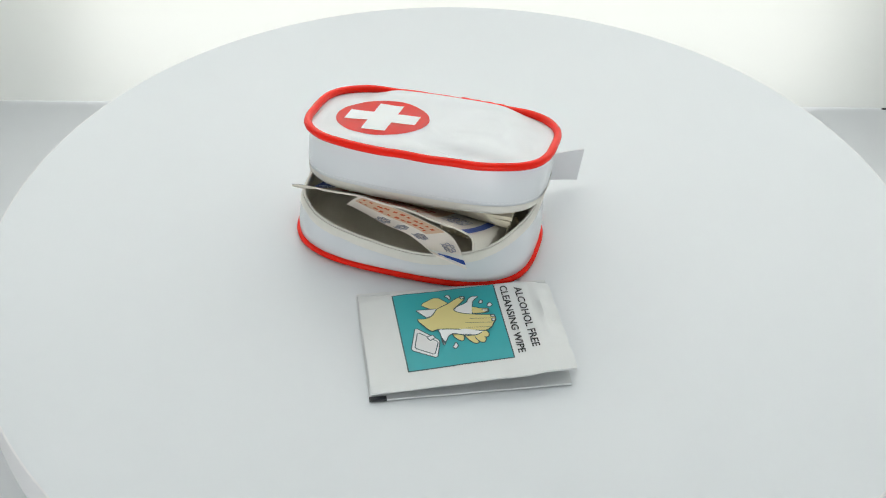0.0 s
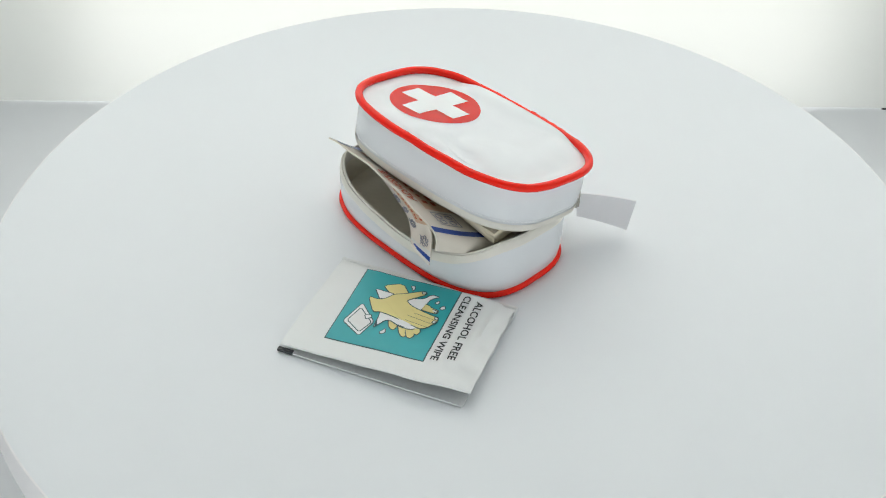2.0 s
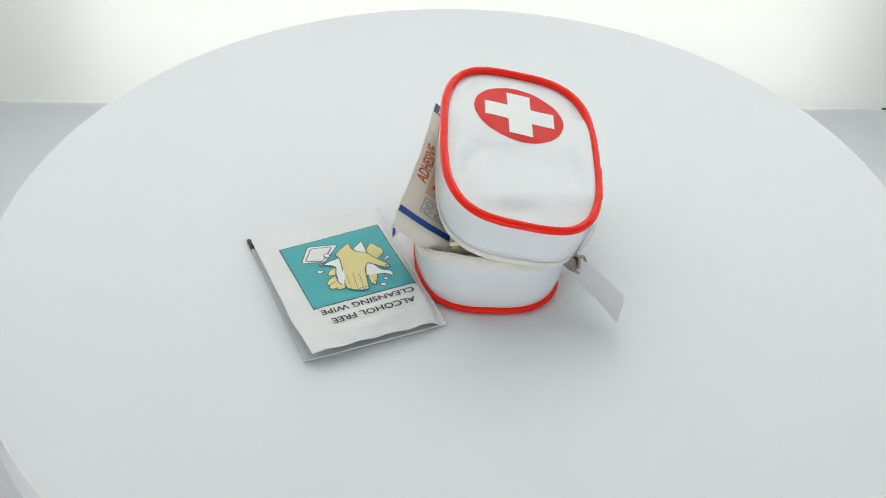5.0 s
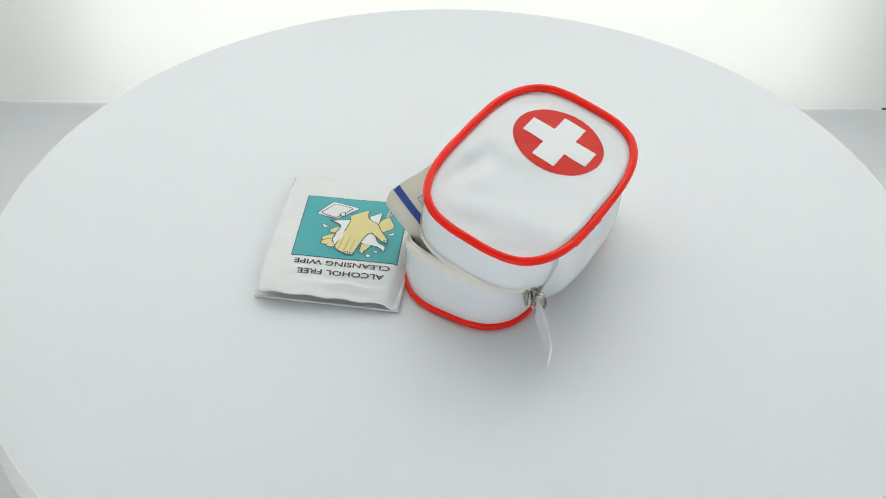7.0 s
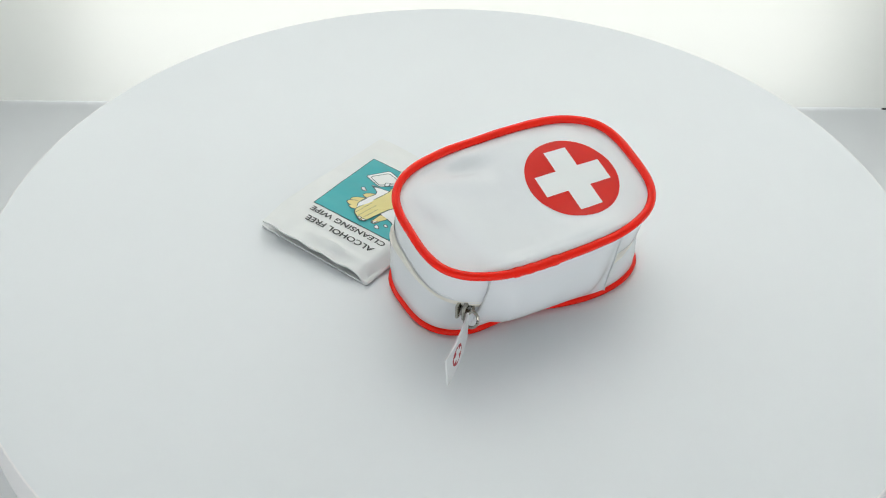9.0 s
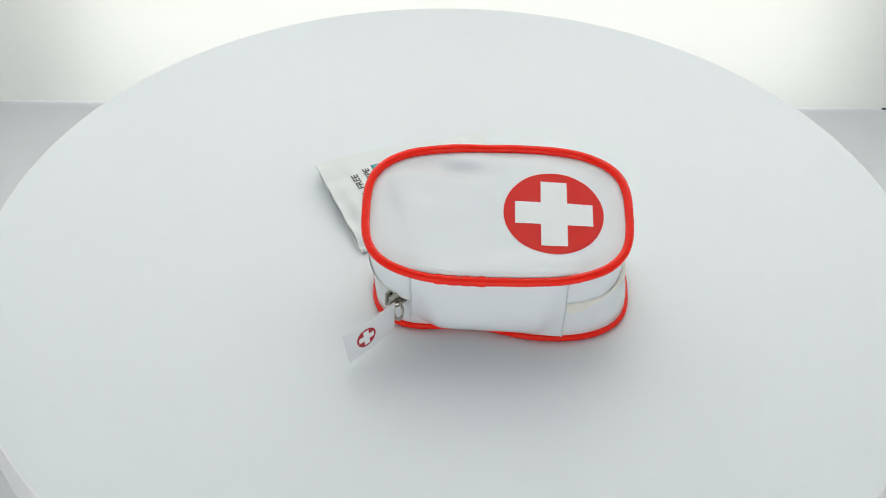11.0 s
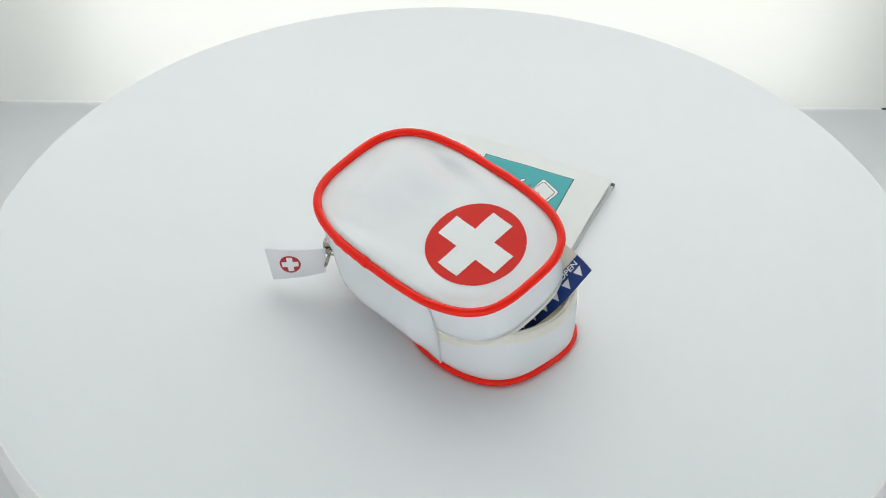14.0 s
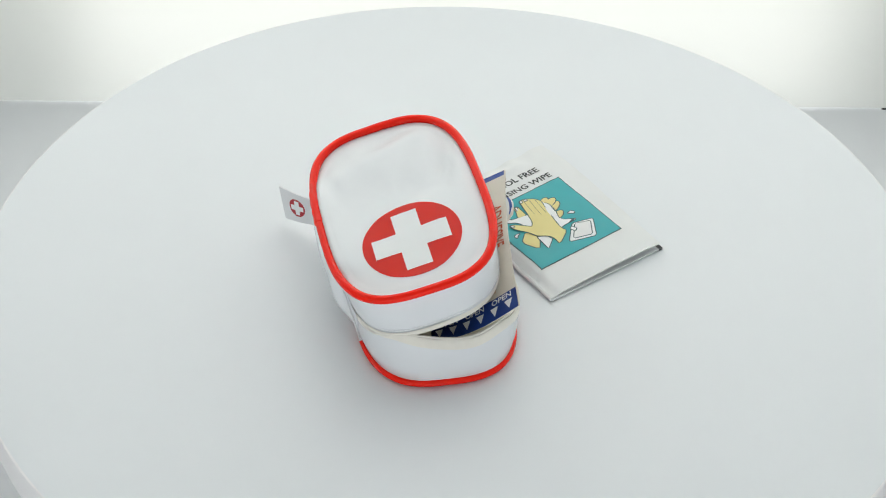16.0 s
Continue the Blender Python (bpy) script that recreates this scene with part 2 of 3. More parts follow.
LID_AT, LID_TURN, LID_LEAN = (-2.4, -8.3, 38.4), 1.8, 13.05


def lid_s(x, y):
    return (abs(x / LID_A) ** LID_N + abs(y / LID_B) ** LID_N) ** (1 / LID_N)


def bell(x, y, cx, cy, sx, sy, turn=0.0):
    c, s = math.cos(radians(turn)), math.sin(radians(turn))
    u, v = (x - cx) * c + (y - cy) * s, -(x - cx) * s + (y - cy) * c
    return math.exp(-(u / sx) ** 2 - (v / sy) ** 2)


def ease(v, a, b):
    q = min(1.0, max(0.0, (v - a) / (b - a)))
    return q * q * (3 - 2 * q)


def hinge_side(x, y):
    """1 along the straight hinge edge of the lid, fading at its rounded ends."""
    return 1 / (1 + math.exp((abs(x + 1) - 23) / 2.2)) / (1 + math.exp((y + 12) / 2.6))


def lid_h(x, y):
    """The height of the lid's soft top over its piping."""
    s = min(1.0, lid_s(x, y))
    flat = 1 - s ** 8
    h = 0.9 * (1 - s ** 3) - 0.4 * math.exp(-((s - 0.9) / 0.06) ** 2) - 0.6 * math.exp(-((s - 0.968) / 0.022) ** 2) - 0.3
    h += (0.05 * y - 0.06 * max(0.0, x - 10)) * (1 - s ** 3)
    h += 2.3 * ease(s, 0.45, 0.91) * (1 - ease(s, 0.925, 0.985)) * hinge_side(x, y)
    h -= 2.8 * bell(x, y, -13, 17.0, 10, 3.4, -8) * flat
    h -= 1.7 * bell(x, y, -33, 3, 3.5, 9, 15) * flat
    h += 1.2 * bell(x, y, -25, -4, 5, 13, 25)
    h -= 1.5 * bell(x, y, -24, 20, 6, 2.5, 24) * flat
    h -= 0.9 * bell(x, y, -14, -19, 8, 2.8, 6) * flat
    h -= 0.8 * bell(x, y, 31, 17, 4.5, 3, -40) * flat
    h -= 1.1 * bell(x, y, -6, 2, 6, 11, -20) * flat
    h += 0.5 * noise.noise((x * 0.10, y * 0.10, 3.1)) * (1 - s ** 6)
    h += 0.12 * noise.noise((x * 0.25, y * 0.18, 8.4)) * (1 - s ** 6)
    return h


def lid_place(x, y):
    e = 0.05
    p = Vector((x, y, lid_h(x, y)))
    nn = Vector((-(lid_h(x + e, y) - lid_h(x - e, y)) / (2 * e), -(lid_h(x, y + e) - lid_h(x, y - e)) / (2 * e), 1)).normalized()
    return p, nn


def base_rim(x, y):
    """The height of the lower half's open edge; it sags in the middle of the open side."""
    z = 15.0
    z += 6.0 * bell(x, y, -43, 0, 13, 26)
    z -= 4.8 * bell(x, y, -5, 27, 21, 12)
    z += 0.5 * bell(x, y, 42, 0, 13, 26)
    z += 4.0 * bell(x, y, 38, -18, 9, 9)
    z += 2.6 * bell(x, y, 38, 17, 8, 8)
    z += 0.8 * bell(x, y, 41, -7, 8, 7)
    z += 1.8 * bell(x, y, -39, 15, 7, 9)
    z -= 1.0 * bell(x, y, 41, 9, 8, 10)
    return z


def pouch():
    root = thing("first_aid_pouch", "white vinyl first aid pouch with red piping, unzipped halfway", "first aid kit")
    N = 160
    # lower half
    out = superellipse(BASE_A - 0.9, BASE_B - 0.9, BASE_N, N)
    inn = superellipse(BASE_A - 2.2, BASE_B - 2.2, BASE_N, N)
    low = superellipse(BASE_A - 3.2, BASE_B - 3.2, BASE_N, N)
    foot = superellipse(BASE_A - 1.4, BASE_B - 1.4, BASE_N, N)

    def dent(x, y):
        return y + 5.0 * bell(x, y, -10, -27, 17, 9)

    def lean(x, y, z):
        # the back wall bulges out with the lid, the front sags outward
        k = bell(x, y, -2, -27, 30, 14)
        f = bell(x, y, -10, 27, 18, 8)
        s = max(0.0, z) / 16
        y += 5.0 * bell(x, y, -10, -27, 17, 9) * max(0.0, 1 - z / 11)
        x -= 1.7 * min(1.2, s) * bell(x, y, 42, 5, 9, 24)
        return (x - 1.0 * s * k - 0.4, y - 3.2 * k * min(1.2, s) + 1.3 * f * s + 1.4 * s * bell(x, y, 20, 27, 15, 9), z)
    rings = [[(x - 0.4, dent(x, y), 0.35) for x, y in low], [(x - 0.4, dent(x, y), 2.3) for x, y in foot]]
    for q in (0.25, 0.45, 0.65, 0.85, 1.0):
        rings.append([lean(x * (1 + 0.006 * noise.noise((x * .08, y * .08, q * 2 + 4))), y * (1 + 0.01 * noise.noise((x * .08, y * .08, q * 2 + 4))), 2.6 + (base_rim(x, y) - 3.7) * q) for x, y in out])
    v, f = loft(rings, True)
    body = part("lower_body", v, f, M_VINYL, root)
    rings = []
    for q in (1.0, 0.66, 0.33, 0.08):
        rings.append([lean(x, y, 1.4 + (base_rim(x, y) - 1.4) * q) for x, y in inn])
    rings.append([(x * 0.9, y * 0.9, 1.5) for x, y in inn])
    rings.append([(x * 0.3, y * 0.3, 1.7) for x, y in inn])
    v, f = loft(rings, False, True)
    part("lining", v, f, M_LINING, body, "olive grey inner lining")
    v, f = tube([(x - 0.4, dent(x, y), 1.45 + 0.2 * noise.noise((x * .1, y * .1, 0))) for x, y in superellipse(BASE_A - 1.4, BASE_B - 1.4, BASE_N, N)], 1.15, 12)
    part("piping", v, f, M_RED, body, "glossy red vinyl piping")
    # cream tape along the lower zipper edge
    zmid = superellipse(BASE_A - 1.55, BASE_B - 1.55, BASE_N, N)
    ringA = [lean(x, y, base_rim(x, y) - 1.5) for x, y in superellipse(BASE_A - 0.8, BASE_B - 0.8, BASE_N, N)]
    ringB = [lean(x, y, base_rim(x, y) + 0.8) for x, y in superellipse(BASE_A - 1.1, BASE_B - 1.1, BASE_N, N)]
    ringC = [lean(x, y, base_rim(x, y) + 1.5) for x, y in zmid]
    ringD = [lean(x, y, base_rim(x, y) + 0.9) for x, y in superellipse(BASE_A - 2.3, BASE_B - 2.3, BASE_N, N)]
    ringE = [lean(x, y, base_rim(x, y) - 3.0) for x, y in superellipse(BASE_A - 2.5, BASE_B - 2.5, BASE_N, N)]
    v, f = loft([ringA, ringB, ringC, ringD, ringE])
    part("zipper_tape", v, f, M_TAPE, body, "cream zipper tape")
    v, f = tube([lean(x, y, base_rim(x, y) + 1.6) for x, y in superellipse(BASE_A - 2.2, BASE_B - 2.2, BASE_N, N * 2)], 0.5, 6)
    part("zipper_coil", v, f, M_TEETH, body)

    # lid
    lid = new("lid")
    lid.parent = root
    lid.matrix_basis = pose(LID_AT[0] * U, LID_AT[1] * U, LID_AT[2] * U, 0, 0, LID_TURN) @ pose(0, 0, 0, LID_LEAN, 0, 0)
    depth = 14.9
    outline = superellipse(LID_A - 0.7, LID_B - 0.7, LID_N, N)
    rings = []
    for s in (1.0, 0.97, 0.94, 0.91, 0.88, 0.84, 0.79, 0.73, 0.66, 0.58, 0.49, 0.39, 0.28, 0.16, 0.05):
        rings.append([(x * s, y * s, lid_h(x * s, y * s)) for x, y in outline])
    v, f = loft(rings, False, True)
    part("top_panel", v, f, M_VINYL, lid)

    def sag(x, y):
        return depth + 1.2 * bell(x, y, 41, -5, 10, 14) + 0.8 * bell(x, y, 35, -20, 8, 8) + 0.25 * noise.noise((x * .08, y * .08, 5))
    wall = superellipse(LID_A - 0.8, LID_B - 0.8, LID_N, N)
    rings = []
    for q in (0.02, 0.15, 0.35, 0.55, 0.75, 0.92, 1.0):
        g = 1 + 0.012 * math.sin(math.pi * q) - 0.006 * q
        rings.append([(x * (g + 0.007 * noise.noise((x * .07, y * .07, q * 2.2))), y * (g + 0.012 * noise.noise((x * .07, y * .07, q * 2.2))), -sag(x, y) * q) for x, y in wall])
    v, f = loft(rings)
    side = part("side_wall", v, f, M_VINYL, lid)
    rings = []
    for q in (1.0, 0.6, 0.32):
        rings.append([(x * 0.965, y * 0.95, -sag(x, y) * q) for x, y in wall])
    rings.append([(x * 0.9, y * 0.88, -4.2) for x, y in wall])
    rings.append([(x * 0.4, y * 0.4, -4.4) for x, y in wall])
    v, f = loft(rings, False, True)
    part("lining", v, f, M_LINING, lid, "olive grey inner lining")
    v, f = tube([(x, y, 0.2 * noise.noise((x * .12, y * .12, 9)) - 0.6 * hinge_side(x, y)) for x, y in superellipse(LID_A, LID_B, LID_N, N)], 1.35, 12,
                rad=lambda k: 1.0 + 0.02 * math.sin(k * 44))
    part("piping", v, f, M_RED, lid, "glossy red vinyl piping")
    arc = [(x, y, -0.6) for x, y in superellipse(LID_A, LID_B, LID_N, 400) if y < -20 and -19 < x < -3]
    arc.sort()
    v, f = tube(arc, 1.5, 12, False, rad=lambda k: 1.0 + 0.05 * math.sin(k * 23) + (0.06 if k > 0.72 else 0))
    part("piping_joint", v, f, M_RED, lid, "lapped joint of the red piping")
    v, f = tube([(x, y, -1.75) for x, y in superellipse(LID_A - 0.9, LID_B - 0.9, LID_N, N)], 0.35, 6)
    part("seam", v, f, M_VINYL, lid)
    ra = [(x * 1.004, y * 1.004, -sag(x, y) + 0.9) for x, y in wall]
    rb = [(x * 0.995, y * 0.992, -sag(x, y) - 1.2) for x, y in wall]
    rc = [(x * 0.975, y * 0.965, -sag(x, y) - 1.7) for x, y in wall]
    rd = [(x * 0.955, y * 0.935, -sag(x, y) - 1.2) for x, y in wall]
    re = [(x * 0.945, y * 0.92, -sag(x, y) + 2.5) for x, y in wall]
    v, f = loft([ra, rb, rc, rd, re])
    part("zipper_tape", v, f, M_TAPE, lid, "cream zipper tape")
    v, f = tube([(x * 0.965, y * 0.95, -sag(x, y) - 1.8) for x, y in wall], 0.5, 6)
    part("zipper_coil", v, f, M_TEETH, lid)
    # round emblem
    cx, cy, rr = 17.2, 0.1, 15.4
    rings = [[lid_place(cx + rr * s * math.cos(2 * math.pi * i / 96), cy + rr * s * math.sin(2 * math.pi * i / 96)) for i in range(96)] for s in (1, 0.8, 0.6, 0.4, 0.2, 0.02)]
    v, f = loft([[p + nn * 0.10 for p, nn in r] for r in rings], False, True)
    part("printed_disc", v, f, M_PRINT, lid, "red printed disc")
    grid = {}
    v, f = [], []
    steps = [-11.95, -9.3, -6.6, -4.05, -1.4, 1.4, 4.05, 6.6, 9.3, 11.95]
    for i, gx in enumerate(steps):
        for j, gy in enumerate(steps):
            p, nn = lid_place(17.3 + gx, -0.1 + gy)
            grid[i, j] = len(v)
            v.append(p + nn * 0.22)
    for i in range(9):
        for j in range(9):
            if 3 <= i < 6 or 3 <= j < 6:
                f.append((grid[i, j], grid[i + 1, j], grid[i + 1, j + 1], grid[i, j + 1]))
    part("printed_cross", v, f, M_WHITEPRINT, lid, "white printed cross")
    # thread along the lid's lower edge
    v, f = [], []
    line = superellipse(LID_A - 0.55, LID_B - 0.55, LID_N, 150)
    for i in range(0, 150):
        p, q = Vector((*line[i], 0)), Vector((*line[(i + 1) % 150], 0))
        if p.y < -18:
            continue
        d = (q - p) * 0.62
        z = -sag(p.x, p.y) + 2.0
        k = len(v)
        o = Vector((d.y, -d.x, 0)).normalized() * 0.05
        for a in (p, p + d):
            for h in (-0.09, 0.09):
                v.append((a.x + o.x, a.y + o.y, z + h))
                v.append((a.x - o.x, a.y - o.y, z + h))
        f += [(k, k + 2, k + 6, k + 4), (k + 2, k + 3, k + 7, k + 6), (k, k + 4, k + 5, k + 1)]
    tagged(part("stitching", v, f, M_THREAD, lid, "fine white stitches"), kind="stuff")

    # back panel that joins the halves
    L = lid.matrix_basis
    cols = []
    for i in range(33):
        x = -26 + 47.5 * i / 32
        yl = -(LID_B - 0.2) * (1 - abs(x / LID_A) ** LID_N) ** (1 / LID_N)
        yb = -(BASE_B - 0.6) * (1 - abs((x - 2.4) / BASE_A) ** BASE_N) ** (1 / BASE_N)
        top = (L @ (Vector((x, yl, -1.6)) * U)) / U
        k = bell(x, 0, -9, 0, 19, 1)
        bot = Vector((x - 2.4, yb + 6.0 * k, 3.4 - 1.4 * k))
        mid = Vector((x - 1.4, -32.6 - 4.4 * k, 12.5 - 3.2 * k))
        sit = (L @ (Vector((x, yl * 0.985, -13.5)) * U)) / U
        flush = min(1.0, 5.0 * min(i, 32 - i) / 32)
        mid = (sit * 2 - (top + bot) * 0.5).lerp(mid, flush * flush * (3 - 2 * flush))
        col = []
        for j in range(17):
            q = j / 16
            p = top * (1 - q) ** 2 + mid * 2 * q * (1 - q) + bot * q * q
            p.y -= 0.35 + 0.25 * noise.noise((x * .12, q * 3, 1))
            col.append(p)
        cols.append(col)
    v, f = sheet(lambda a, b: cols[min(32, round(a * 32))][min(16, round(b * 16))], 32, 16, -0.9)
    part("hinge_panel", v, f, M_VINYL, root, "smooth white vinyl back panel")
    # seam cords coloured grey to paint in the shadow of the gap
    for col in (cols[0], cols[-1]):
        v, f = tube([p + Vector((0, -0.15, 0)) for p in col], 0.3, 6, False)
        part("seam", v, f, M_SEAM_SHADE, root, "grey seam of the back panel")

    # zipper slider with its ring and tag
    sx, sy, sz = -33.4, -24.0, 16.8
    slider = new("zipper_slider")
    slider.parent = root
    slider.matrix_basis = pose(sx * U, sy * U, sz * U, 0, 0, 38) @ Matrix.Scale(1.22, 4)
    prof = [(-1.9, -2.6), (1.9, -2.6), (2.4, -0.6), (2.4, 1.0), (1.5, 2.8), (-1.5, 2.8), (-2.4, 1.0), (-2.4, -0.6)]
    for off in (0.2, -1.5):
        rings = [[(z * s, off + d, x * s) for x, z in prof] for d, s in ((0, 0.9), (-0.2, 1.0), (-0.7, 1.0), (-0.9, 0.9))]
        v, f = loft(rings, True, True)
        part("slider_plate", v, f, M_STEEL, slider, smooth=False)
    v, f = tube([(1.6 * math.cos(a) * 1.1, -2.4 + 1.2 * math.sin(a) * -1, 0) for a in [math.pi * k / 10 for k in range(11)]], 0.4, 8, False)
    part("bail", v, f, M_STEEL, slider)
    v, f = tube([(-1.0 + 0.6 * math.sin(a), -3.6 + 1.9 * math.cos(a), -2.2 + 2.3 * math.sin(a)) for a in [2 * math.pi * k / 24 for k in range(24)]], 0.42, 8)
    part("ring", v, f, M_STEEL, slider, "small nickel wire ring")

    tag = new("pull_tag")
    tag.parent = root
    a_up, a_low = Vector((-32.6, -28.4, 17.4)), Vector((-32.8, -28.6, 7.6))
    b_up, b_low = Vector((-47.2, -41.8, 15.3)), Vector((-45.6, -40.3, 2.6))

    def leaf(u, v):
        p = a_up.lerp(b_up, u).lerp(a_low.lerp(b_low, u), v)
        bend = 1.1 * math.sin(math.pi * u) * 0.6
        return p + Vector((0.8, -0.6, 0)) * bend
    v, f = sheet(leaf, 14, 5, 0.55)
    part("fabric", v, f, M_TAG, tag)
    v, f = sheet(lambda u, v: leaf(0.27 + u * 0.03, v) + Vector((-0.8, 0.6, 0)) * -0.05, 2, 3, 0.75)
    part("fold", v, f, M_TAG, tag)
    pl = on(leaf)

    def both(name, outline, material, lift):
        v, f = slab(outline, pl, 0.05, lift)
        part(name, v, f, material, tag)
    both("printed_disc", [(0.62 + 0.185 * math.cos(2 * math.pi * i / 32), 0.5 + 0.30 * math.sin(2 * math.pi * i / 32)) for i in range(32)], M_TAGRED, 0.06)
    cr = [(1, .35), (.35, .35), (.35, 1), (-.35, 1), (-.35, .35), (-1, .35), (-1, -.35), (-.35, -.35), (-.35, -1), (.35, -1), (.35, -.35), (1, -.35)]
    both("printed_cross", [(0.62 + 0.145 * x, 0.5 + 0.235 * y) for x, y in cr], M_WHITEPRINT, 0.10)
    return root


# ---- cleansing wipe sachet ----
HX, HY = 30.7, 23.0


def leaf_low(u, v):
    x, y = (u * 2 - 1) * HX, (v * 2 - 1) * HY
    y -= 0.7 * (1 - v)
    return (x - 0.6 * (1 - u), y, 1.0 + 0.15 * noise.noise((x * .1, y * .1, 2)))


def leaf_top(u, v):
    """The upper leaf, folded along the edge at v = 1 and lifting towards the open edge."""
    x, y = (u * 2 - 1) * HX, (v * 2 - 1) * HY
    open_ = (1 - v)
    far = max(0.0, (u - 0.78) / 0.22)
    x += 1.8 * open_ * far
    y += 1.6 * open_ * far
    z = 3.5 + 2.0 * u
    z += 0.9 * open_ ** 1.4 * u
    z -= (2.6 + 1.6 * u) * bell(v, 0, 1, 0, 0.045, 1)
    z -= (0.1 + 1.7 * v * v) * math.exp(-(u / 0.12) ** 2)
    z -= 2.0 * math.exp(-((u - 1) / 0.07) ** 2) * (0.35 + 0.65 * v)
    z -= 0.5 * bell(v, 0, 0, 0, 0.10, 1) * (1 - u)
    z += 1.1 * math.exp(-((u - 0.925) / 0.022) ** 2) * bell(v, 0, 0.62, 0, 0.2, 1)
    z -= 0.6 * math.exp(-((u - 0.885) / 0.02) ** 2) * bell(v, 0, 0.7, 0, 0.16, 1)
    z += 0.35 * math.sin(26 * v + 5 * u) * math.exp(-((u - 1) / 0.10) ** 2)
    z += 0.32 * noise.noise((x * .09, y * .09, 7)) + 0.10 * noise.noise((x * .3, y * .3, 4))
    return (x, y, max(1.5, z))


def sachet():
    root = thing("wipe_sachet", "white folded cleansing wipe sachet with a teal printed picture", "wipe sachet")
    v, f = sheet(leaf_low, 20, 16, 0.6)
    part("lower_leaf", v, f, M_FOILBACK, root, "plain back leaf of the sachet")
    v, f = sheet(leaf_top, 64, 40, 0.55)
    top = part("upper_leaf", v, f, M_FOIL, root)
    # fold along the closed edge
    edge = [(Vector(leaf_top(i / 30, 1)) + Vector(leaf_low(i / 30, 1))) * 0.5 + Vector((0, -0.1, -0.1)) for i in range(31)]
    v, f = tube(edge, 0.75, 8, False)
    part("fold", v, f, M_FOIL, root)
    pl0 = on(leaf_top)

    def pl(x, y):
        return pl0((x / HX + 1) / 2, (y / HY + 1) / 2)
    tilt = radians(2.2)
    cx, cy, w, h = -2.9, 1.9, 33.2, 35.2

    def pic(a, b):
        """A place in the picture, a and b in 0..1 from its outer lower corner."""
        dx, dy = (a - 0.5) * w, (b - 0.5) * h
        return pl(cx + dx * math.cos(tilt) - dy * math.sin(tilt), cy + dx * math.sin(tilt) + dy * math.cos(tilt))

    def field(name, a0, b0, a1, b1, material, lift, label=""):
        n = 44
        v = []
        for i in range(n + 1):
            for j in range(n + 1):
                p, nn = pic(a0 + (a1 - a0) * i / n, b0 + (b1 - b0) * j / n)
                v.append(p + nn * lift)
        f = [(i * (n + 1) + j, (i + 1) * (n + 1) + j, (i + 1) * (n + 1) + j + 1, i * (n + 1) + j + 1) for i in range(n) for j in range(n)]
        return part(name, v, f, material, top, label, fix=False)
    field("picture_border", 0, 0, 1, 1, M_LINE, 0.05)
    field("picture_ground", 0.012, 0.011, 0.988, 0.989, M_TEAL, 0.12, "teal printed field")

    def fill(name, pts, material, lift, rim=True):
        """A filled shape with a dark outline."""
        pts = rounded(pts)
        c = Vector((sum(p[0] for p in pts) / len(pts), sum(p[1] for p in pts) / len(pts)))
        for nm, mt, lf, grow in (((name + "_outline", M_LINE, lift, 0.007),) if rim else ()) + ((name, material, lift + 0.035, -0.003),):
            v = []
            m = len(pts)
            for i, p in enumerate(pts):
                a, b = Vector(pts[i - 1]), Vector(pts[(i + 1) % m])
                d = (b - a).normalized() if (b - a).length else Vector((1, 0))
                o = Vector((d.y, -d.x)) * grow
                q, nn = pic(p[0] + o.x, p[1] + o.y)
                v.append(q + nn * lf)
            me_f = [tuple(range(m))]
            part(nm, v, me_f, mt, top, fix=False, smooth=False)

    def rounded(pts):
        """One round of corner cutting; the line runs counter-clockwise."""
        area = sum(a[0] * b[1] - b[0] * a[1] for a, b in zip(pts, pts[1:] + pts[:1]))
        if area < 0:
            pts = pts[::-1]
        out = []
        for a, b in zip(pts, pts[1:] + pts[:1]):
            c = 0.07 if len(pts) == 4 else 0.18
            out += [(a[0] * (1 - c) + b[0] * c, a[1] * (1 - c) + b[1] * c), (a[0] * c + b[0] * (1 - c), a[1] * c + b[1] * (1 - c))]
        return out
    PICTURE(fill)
    # words, read with the picture to the left
    def line(text, x, y0, y1, hgt):
        printed("lettering", text, x, y0, abs(y1 - y0), hgt, (0.035, -1), (1, 0.035), pl, M_INK, top, 0.14, "black printed words")
    line("CLEANSING WIPE", 14.6, 18.2, -13.4, 2.35)
    line("ALCOHOL FREE", 19.1, 17.0, -11.6, 2.35)
    # black registration mark on the open corner
    v, f = sheet(lambda u, v: Vector(leaf_low(u * 0.085, v * 0.032)) + Vector((-0.1, -0.12, 0.12)), 3, 1, 0.8)
    part("ink_mark", v, f, M_INK, top)
    return root


